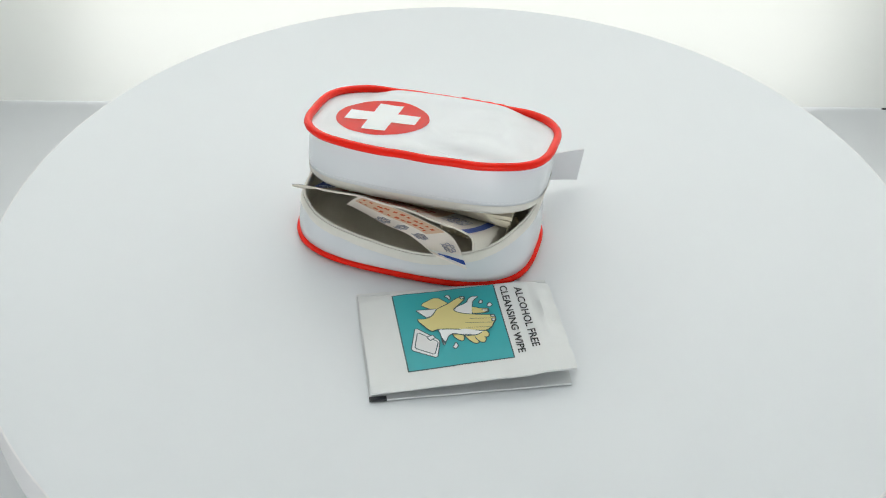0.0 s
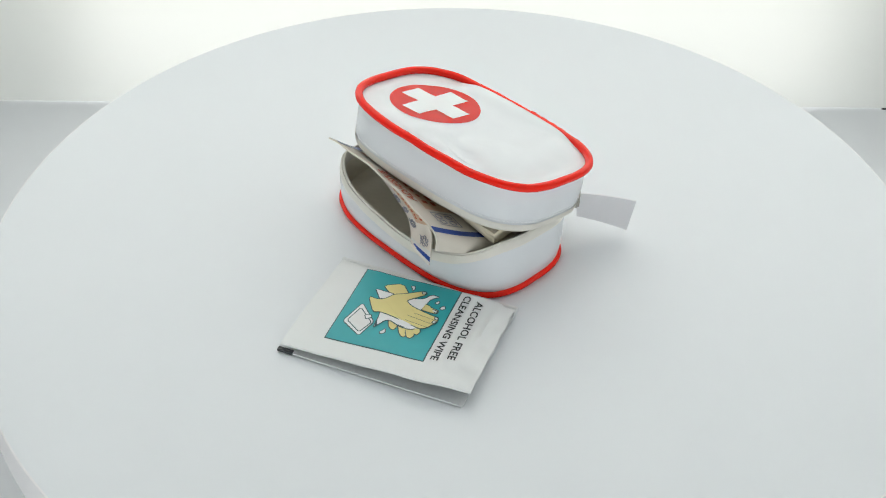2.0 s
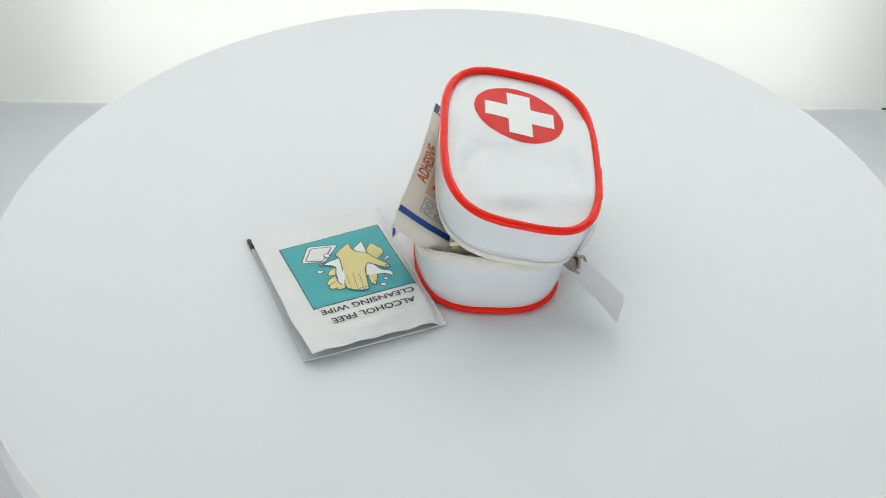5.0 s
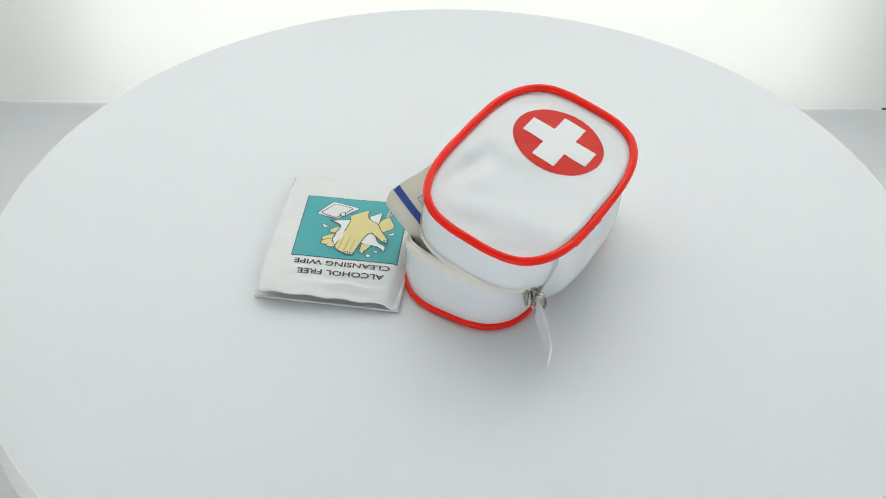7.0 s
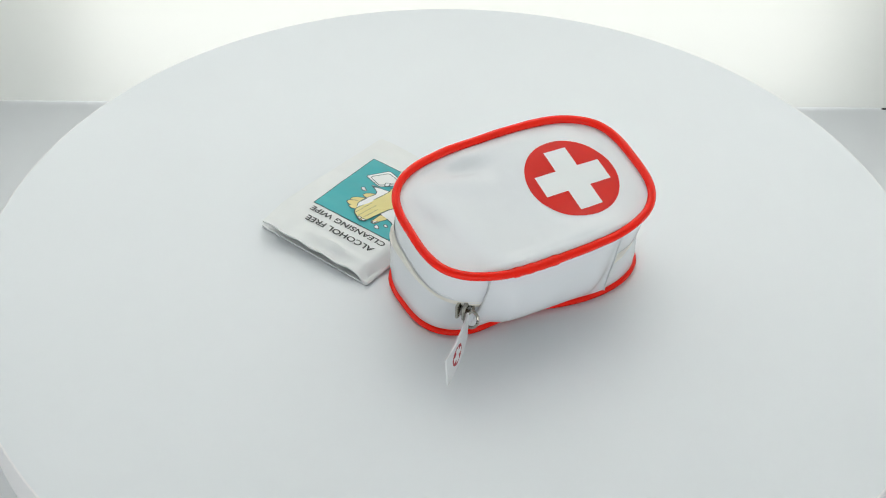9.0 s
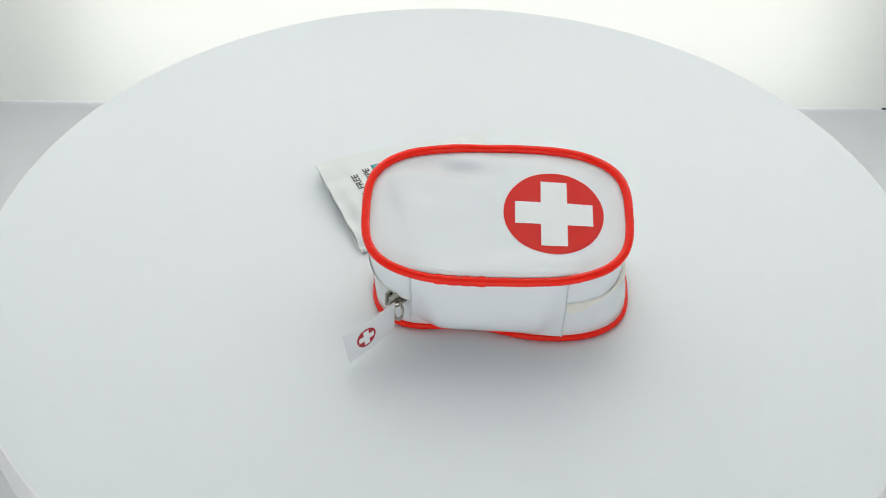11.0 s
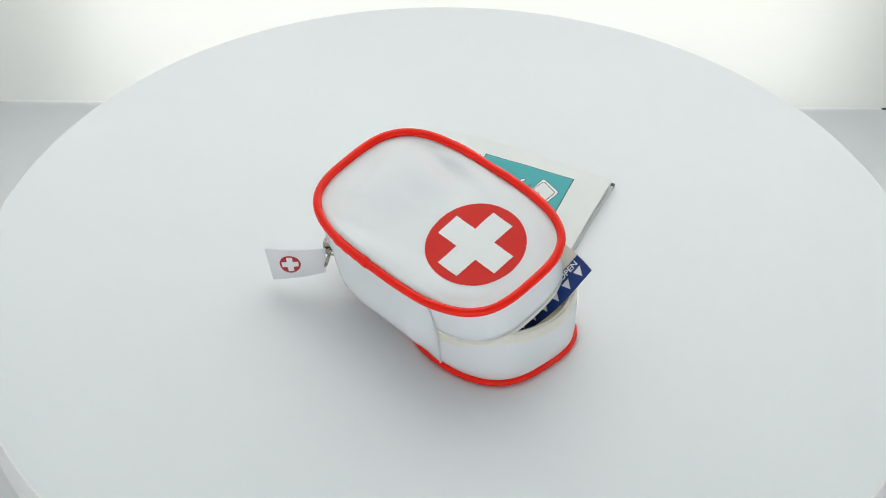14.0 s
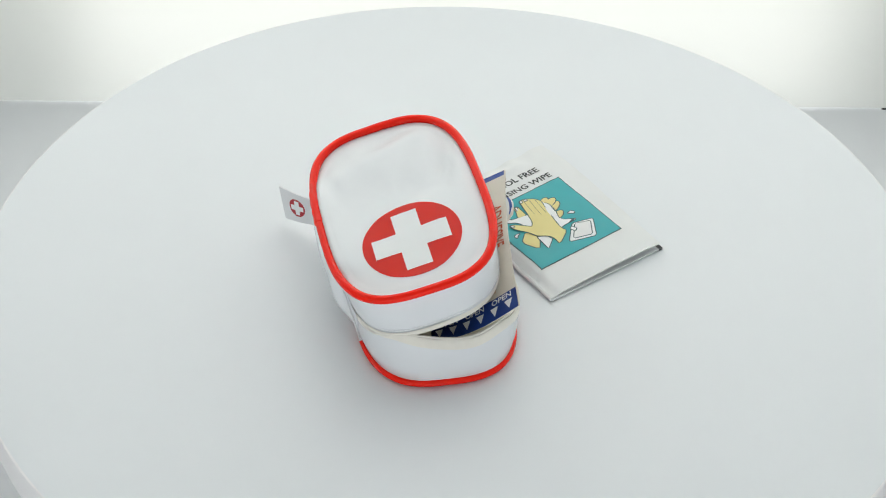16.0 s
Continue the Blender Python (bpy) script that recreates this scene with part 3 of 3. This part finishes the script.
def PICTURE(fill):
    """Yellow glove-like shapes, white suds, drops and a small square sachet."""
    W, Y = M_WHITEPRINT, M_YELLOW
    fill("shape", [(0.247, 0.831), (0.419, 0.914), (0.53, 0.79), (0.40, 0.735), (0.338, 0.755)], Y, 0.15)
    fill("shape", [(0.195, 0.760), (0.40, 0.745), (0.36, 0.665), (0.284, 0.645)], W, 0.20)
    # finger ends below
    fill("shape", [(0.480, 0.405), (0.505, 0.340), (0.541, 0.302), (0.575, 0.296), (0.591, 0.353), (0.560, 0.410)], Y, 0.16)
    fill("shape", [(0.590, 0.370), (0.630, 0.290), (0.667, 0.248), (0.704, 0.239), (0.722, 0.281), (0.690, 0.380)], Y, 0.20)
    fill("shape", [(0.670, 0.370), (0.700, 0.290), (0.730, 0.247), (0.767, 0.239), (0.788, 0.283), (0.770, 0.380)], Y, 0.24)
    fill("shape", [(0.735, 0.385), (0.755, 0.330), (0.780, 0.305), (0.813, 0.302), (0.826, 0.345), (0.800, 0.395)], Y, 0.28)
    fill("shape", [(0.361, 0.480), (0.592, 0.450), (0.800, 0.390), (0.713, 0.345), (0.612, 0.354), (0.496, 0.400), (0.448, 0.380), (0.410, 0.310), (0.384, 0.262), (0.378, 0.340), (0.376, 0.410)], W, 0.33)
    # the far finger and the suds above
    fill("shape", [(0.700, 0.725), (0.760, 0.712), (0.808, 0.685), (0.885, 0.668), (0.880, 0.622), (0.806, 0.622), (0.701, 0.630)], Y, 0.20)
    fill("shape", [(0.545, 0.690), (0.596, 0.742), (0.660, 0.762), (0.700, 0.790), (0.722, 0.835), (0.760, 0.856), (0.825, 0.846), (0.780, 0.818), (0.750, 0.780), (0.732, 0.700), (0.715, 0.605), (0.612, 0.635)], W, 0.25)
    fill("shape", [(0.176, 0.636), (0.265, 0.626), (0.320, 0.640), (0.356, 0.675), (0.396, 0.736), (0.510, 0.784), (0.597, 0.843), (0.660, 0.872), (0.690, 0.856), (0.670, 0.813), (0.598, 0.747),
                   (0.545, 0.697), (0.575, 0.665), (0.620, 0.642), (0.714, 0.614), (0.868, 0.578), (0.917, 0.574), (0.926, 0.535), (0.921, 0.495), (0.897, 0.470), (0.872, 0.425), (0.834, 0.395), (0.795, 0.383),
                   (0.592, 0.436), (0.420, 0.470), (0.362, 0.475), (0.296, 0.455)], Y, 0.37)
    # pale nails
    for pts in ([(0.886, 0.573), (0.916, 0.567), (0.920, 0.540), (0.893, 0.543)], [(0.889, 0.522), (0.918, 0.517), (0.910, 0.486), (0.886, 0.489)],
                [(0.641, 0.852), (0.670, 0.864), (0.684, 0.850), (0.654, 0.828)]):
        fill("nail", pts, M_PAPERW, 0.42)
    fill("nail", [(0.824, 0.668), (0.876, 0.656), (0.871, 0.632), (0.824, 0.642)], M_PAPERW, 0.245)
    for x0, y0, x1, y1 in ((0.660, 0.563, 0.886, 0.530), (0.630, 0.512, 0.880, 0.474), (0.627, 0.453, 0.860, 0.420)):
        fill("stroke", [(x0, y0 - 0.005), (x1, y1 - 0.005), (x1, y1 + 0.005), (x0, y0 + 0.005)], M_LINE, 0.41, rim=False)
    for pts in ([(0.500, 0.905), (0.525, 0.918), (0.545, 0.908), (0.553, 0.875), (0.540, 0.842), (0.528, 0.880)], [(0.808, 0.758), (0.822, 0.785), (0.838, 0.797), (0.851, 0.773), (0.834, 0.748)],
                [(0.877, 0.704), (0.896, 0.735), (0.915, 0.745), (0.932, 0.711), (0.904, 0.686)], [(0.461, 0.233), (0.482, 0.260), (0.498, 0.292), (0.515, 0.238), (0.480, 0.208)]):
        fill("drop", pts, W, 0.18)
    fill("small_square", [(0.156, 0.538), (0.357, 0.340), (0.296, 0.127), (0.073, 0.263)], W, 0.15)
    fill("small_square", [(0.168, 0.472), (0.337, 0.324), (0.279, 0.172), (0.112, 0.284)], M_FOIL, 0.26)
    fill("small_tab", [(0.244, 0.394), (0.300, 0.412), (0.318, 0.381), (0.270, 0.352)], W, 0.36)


# ---- contents ----
def plaster_packet():
    root = thing("plaster_packet", "cream plaster wrapper with navy tear end, half out of the pouch", "plaster", "dressings in the pouch")
    F0, F1 = Vector((36.8, 20.6, 26.8)), Vector((-30.2, 31.6, 29.0))
    B0, B1 = Vector((32.6, -5.0, 12.0)), Vector((-35.6, 8.5, 17.2))

    def leaf(u, v):
        p = F0.lerp(F1, u).lerp(B0.lerp(B1, u), v)
        p.y -= 1.6 * math.sin(math.pi * u) * (1 - 0.4 * v)
        p.z += 1.9 * max(0.0, math.sin(math.pi * min(1.0, u * 1.1))) ** 0.7 * (1 - v) + 0.3 * math.sin(u * 23) * (1 - v) ** 3
        p.z -= (0.8 + 2.0 * max(0.0, 1 - u / 0.22)) * math.sin(math.pi * v) + 5.5 * max(0.0, (u - 0.93) / 0.07) ** 1.5
        p.x += 3.0 * max(0.0, (u - 0.93) / 0.07) ** 2
        return p
    v, f = sheet(leaf, 40, 12, 0.5)
    body = part("wrapper", v, f, M_PAPER, root)
    pl = on(leaf)

    def patch(name, u0, v0, u1, v1, material, lift=0.1, label=""):
        n = 8
        vs = []
        for i in range(n + 1):
            for j in range(n + 1):
                p, nn = pl(u0 + (u1 - u0) * i / n, v0 + (v1 - v0) * j / n)
                vs.append(p + nn * lift)
        fs = [(i * (n + 1) + j, (i + 1) * (n + 1) + j, (i + 1) * (n + 1) + j + 1, i * (n + 1) + j + 1) for i in range(n) for j in range(n)]
        part(name, vs, fs, material, body, label, fix=False)
    patch("tear_end", -0.004, 0.005, 0.10, 0.995, M_NAVY, 0.10, "navy printed tear end")
    patch("stripe", 0.885, 0.01, 0.925, 0.99, M_BLUE, 0.10, "blue printed stripe")
    patch("plaster_window", 0.13, 0.22, 0.72, 0.93, M_TAN, 0.06, "tan plaster showing through")
    for k in range(6):
        c = 0.10 + 0.16 * k
        vs, fs = [], [(0, 1, 2)]
        for a, b in ((0.012, c), (0.055, c - 0.045), (0.055, c + 0.045)):
            p, nn = pl(a, b)
            vs.append(p + nn * 0.2)
        part("arrow", vs, fs, M_WHITEPRINT, body, smooth=False, fix=False)
    for k in range(3):
        printed("lettering", "OPEN", 0.066, 0.28 + 0.31 * k, 0.22, 0.028, (0, -1), (1, 0), pl, M_WHITEPRINT, body, 0.2)
    printed("lettering", "ADHESIVE", 0.67, 0.19, 0.29, 0.14, (-1, 0), (0, -1), pl, M_ORANGE, body, 0.14, "brick red printed word")
    rnd = random.Random(5)
    for k in range(18):
        a, b = 0.20 + 0.055 * (k // 2), 0.28 + 0.13 * (k % 2)
        patch("print_bar", a, b, a + 0.02 + 0.02 * rnd.random(), b + 0.04 + 0.04 * rnd.random(), M_ORANGE, 0.12)
    # a printed box with little rings near the striped end
    for u0, v0, u1, v1 in ((0.74, 0.24, 0.85, 0.255), (0.74, 0.565, 0.85, 0.58), (0.74, 0.24, 0.746, 0.58), (0.844, 0.24, 0.85, 0.58)):
        patch("print_line", u0, v0, u1, v1, M_GREYINK, 0.1)
    for k in range(4):
        vs, fs = tube([pl(0.775 + 0.045 * (k % 2) + 0.017 * math.cos(math.pi * i / 4), 0.33 + 0.15 * (k // 2) + 0.05 * math.sin(math.pi * i / 4))[0] + Vector((0, 0, 0.15)) for i in range(8)], 0.18, 4)
        part("print_ring", vs, fs, M_GREYINK, body)
    return root


def smooth_line(pts, t):
    """A point on the soft curve through pts, t in 0..1."""
    n = len(pts) - 1
    k = min(n - 1, max(0, int(t * n)))
    q = t * n - k
    a, b, c, d = pts[max(0, k - 1)], pts[k], pts[k + 1], pts[min(n, k + 2)]
    return b + (c - a) * (0.5 * q) + (a * 2 - b * 5 + c * 4 - d) * (0.5 * q * q) + (b * 3 - a - c * 3 + d) * (0.5 * q ** 3)


def second_packet():
    root = thing("plaster_packet", "pale plaster wrapper with floral print and blue striped end", "plaster", "dressings in the pouch")
    LOW = [Vector(p) for p in ((21.0, 13.0, 16.4), (7.5, 15.8, 13.9), (-4.0, 21.6, 15.4), (-15.6, 31.2, 18.2))]
    TOP = [Vector(p) for p in ((15.0, 15.0, 23.2), (-3.0, 20.0, 23.2), (-18.0, 25.2, 22.4), (-25.6, 32.6, 16.8))]

    def leaf(u, v):
        p = smooth_line(LOW, u).lerp(smooth_line(TOP, u), v)
        p += Vector((0, 0.8, 0.5)) * math.sin(math.pi * v) + Vector((0, 0, 0.25 * math.sin(13 * u + 4 * v)))
        return p
    v, f = sheet(leaf, 36, 10, 0.45)
    body = part("wrapper", v, f, M_PINKWRAP, root)
    pl0 = on(leaf)

    def pl(u, v):
        p, nn = pl0(u, v)
        return p, (nn if nn.y > 0 else -nn)

    def patch(name, u0, v0, u1, v1, material, lift, label=""):
        vs = []
        for a in range(7):
            for b in range(9):
                p, nn = pl(u0 + (u1 - u0) * a / 6, v0 + (v1 - v0) * b / 8)
                vs.append(p + nn * (lift + 0.1))
        part(name, vs, [(a * 9 + b, (a + 1) * 9 + b, (a + 1) * 9 + b + 1, a * 9 + b + 1) for a in range(6) for b in range(8)], material, body, label, fix=False)
    patch("tear_end", 0.86, 0.0, 1.0, 1.0, M_PAPERW, 0.08, "white end of the wrapper")
    patch("stripe", 0.905, 0.0, 0.955, 1.0, M_BLUE, 0.16, "blue printed stripe")
    patch("plaster_window", 0.03, 0.50, 0.62, 0.98, M_TAN, 0.06, "tan plaster showing through")
    rnd = random.Random(7)
    for k in range(22):
        a, b = 0.05 + 0.05 * (k // 2) + 0.012 * rnd.random(), 0.56 + 0.2 * (k % 2) + 0.05 * rnd.random()
        patch("print_bar", a, b, a + 0.018 + 0.02 * rnd.random(), b + 0.05 + 0.05 * rnd.random(), M_ORANGE, 0.14)
    # printed flowers: petals round a gap, with fine strokes
    for k, (cu, cv) in enumerate(((0.30, 0.20), (0.47, 0.22), (0.66, 0.28), (0.80, 0.74))):
        for q in range(6):
            t = 2 * math.pi * q / 6 + k
            u0, v0 = cu + 0.036 * math.cos(t), cv + 0.10 * math.sin(t)
            vs, fs = tube([pl(u0 + 0.015 * math.cos(math.pi * i / 4), v0 + 0.05 * math.sin(math.pi * i / 4))[0] + Vector((0, 0.15, 0.15)) for i in range(8)], 0.15, 4)
            part("print_mark", vs, fs, M_FLORAL, body)
        vs, fs = tube([pl(cu - 0.045 + 0.015 * i, cv - 0.16 + 0.03 * (i % 2))[0] + Vector((0, 0.15, 0.12)) for i in range(7)], 0.14, 4, False)
        part("print_stroke", vs, fs, M_FLORAL, body)
    return root


def inner_packets():
    """A gauze pad and a gauze roll inside the pouch."""
    out = []
    root = thing("gauze_packet", "folded cream gauze pad lying under the lid of the pouch", "dressing", "dressings in the pouch")
    for k in range(3):
        def leaf(u, v, k=k):
            return Vector((-35 + 42 * u + 0.6 * k, -10 + 23.5 * v - 0.7 * k, 24.4 - 1.9 * k + 2.6 * u + 1.6 * (1 - v) + 0.5 * math.sin(7 * u + 3 * v + k)))
        v, f = sheet(leaf, 20, 8, 1.5)
        part("gauze_layer", v, f, M_GAUZE, root)
    out.append(root)
    roll = thing("gauze_roll", "rolled cream gauze bandage inside the pouch", "bandage")
    rings = []
    for k in range(49):
        x = -12 + 0.5 * k
        s = (1 + 0.05 * math.cos(math.pi * k / 2)) * (0.86 if k in (0, 48) else 1.0)
        rings.append([(x, 5.6 * s * math.cos(2 * math.pi * i / 32) * (1 + .02 * (i % 3)), 5.6 * s * math.sin(2 * math.pi * i / 32)) for i in range(32)])
    v, f = loft(rings, True, True)
    c = pose(0, 0, 0, 0, 0, -8)
    v = [c @ Vector(p) + Vector((-22, 3.5, 11.0)) for p in v]
    part("roll", v, f, M_GAUZE, roll)
    out.append(roll)
    return out


light_box()
DISC = turntable()
POUCH = pouch()
SACHET = sachet()
INSIDE = [plaster_packet(), second_packet(), *inner_packets()]


def motions():
    # the disc runs a little off centre
    rows = []
    for t in TIMES:
        a = radians(20 + RATE * t)
        rows.append((t, pose((1.2 * math.cos(a) + 0.6) * U, (1.2 * math.sin(a) + 1.25) * U, 0, 0, 0, RATE * t)))
    walk(DISC, rows)
    spin(POUCH, KIT[0], KIT[1], 0, KIT[2])
    for ob in INSIDE:
        spin(ob, KIT[0], KIT[1], 0, KIT[2])
    spin(SACHET, PACK[0], PACK[1], 0, PACK[2])


motions()
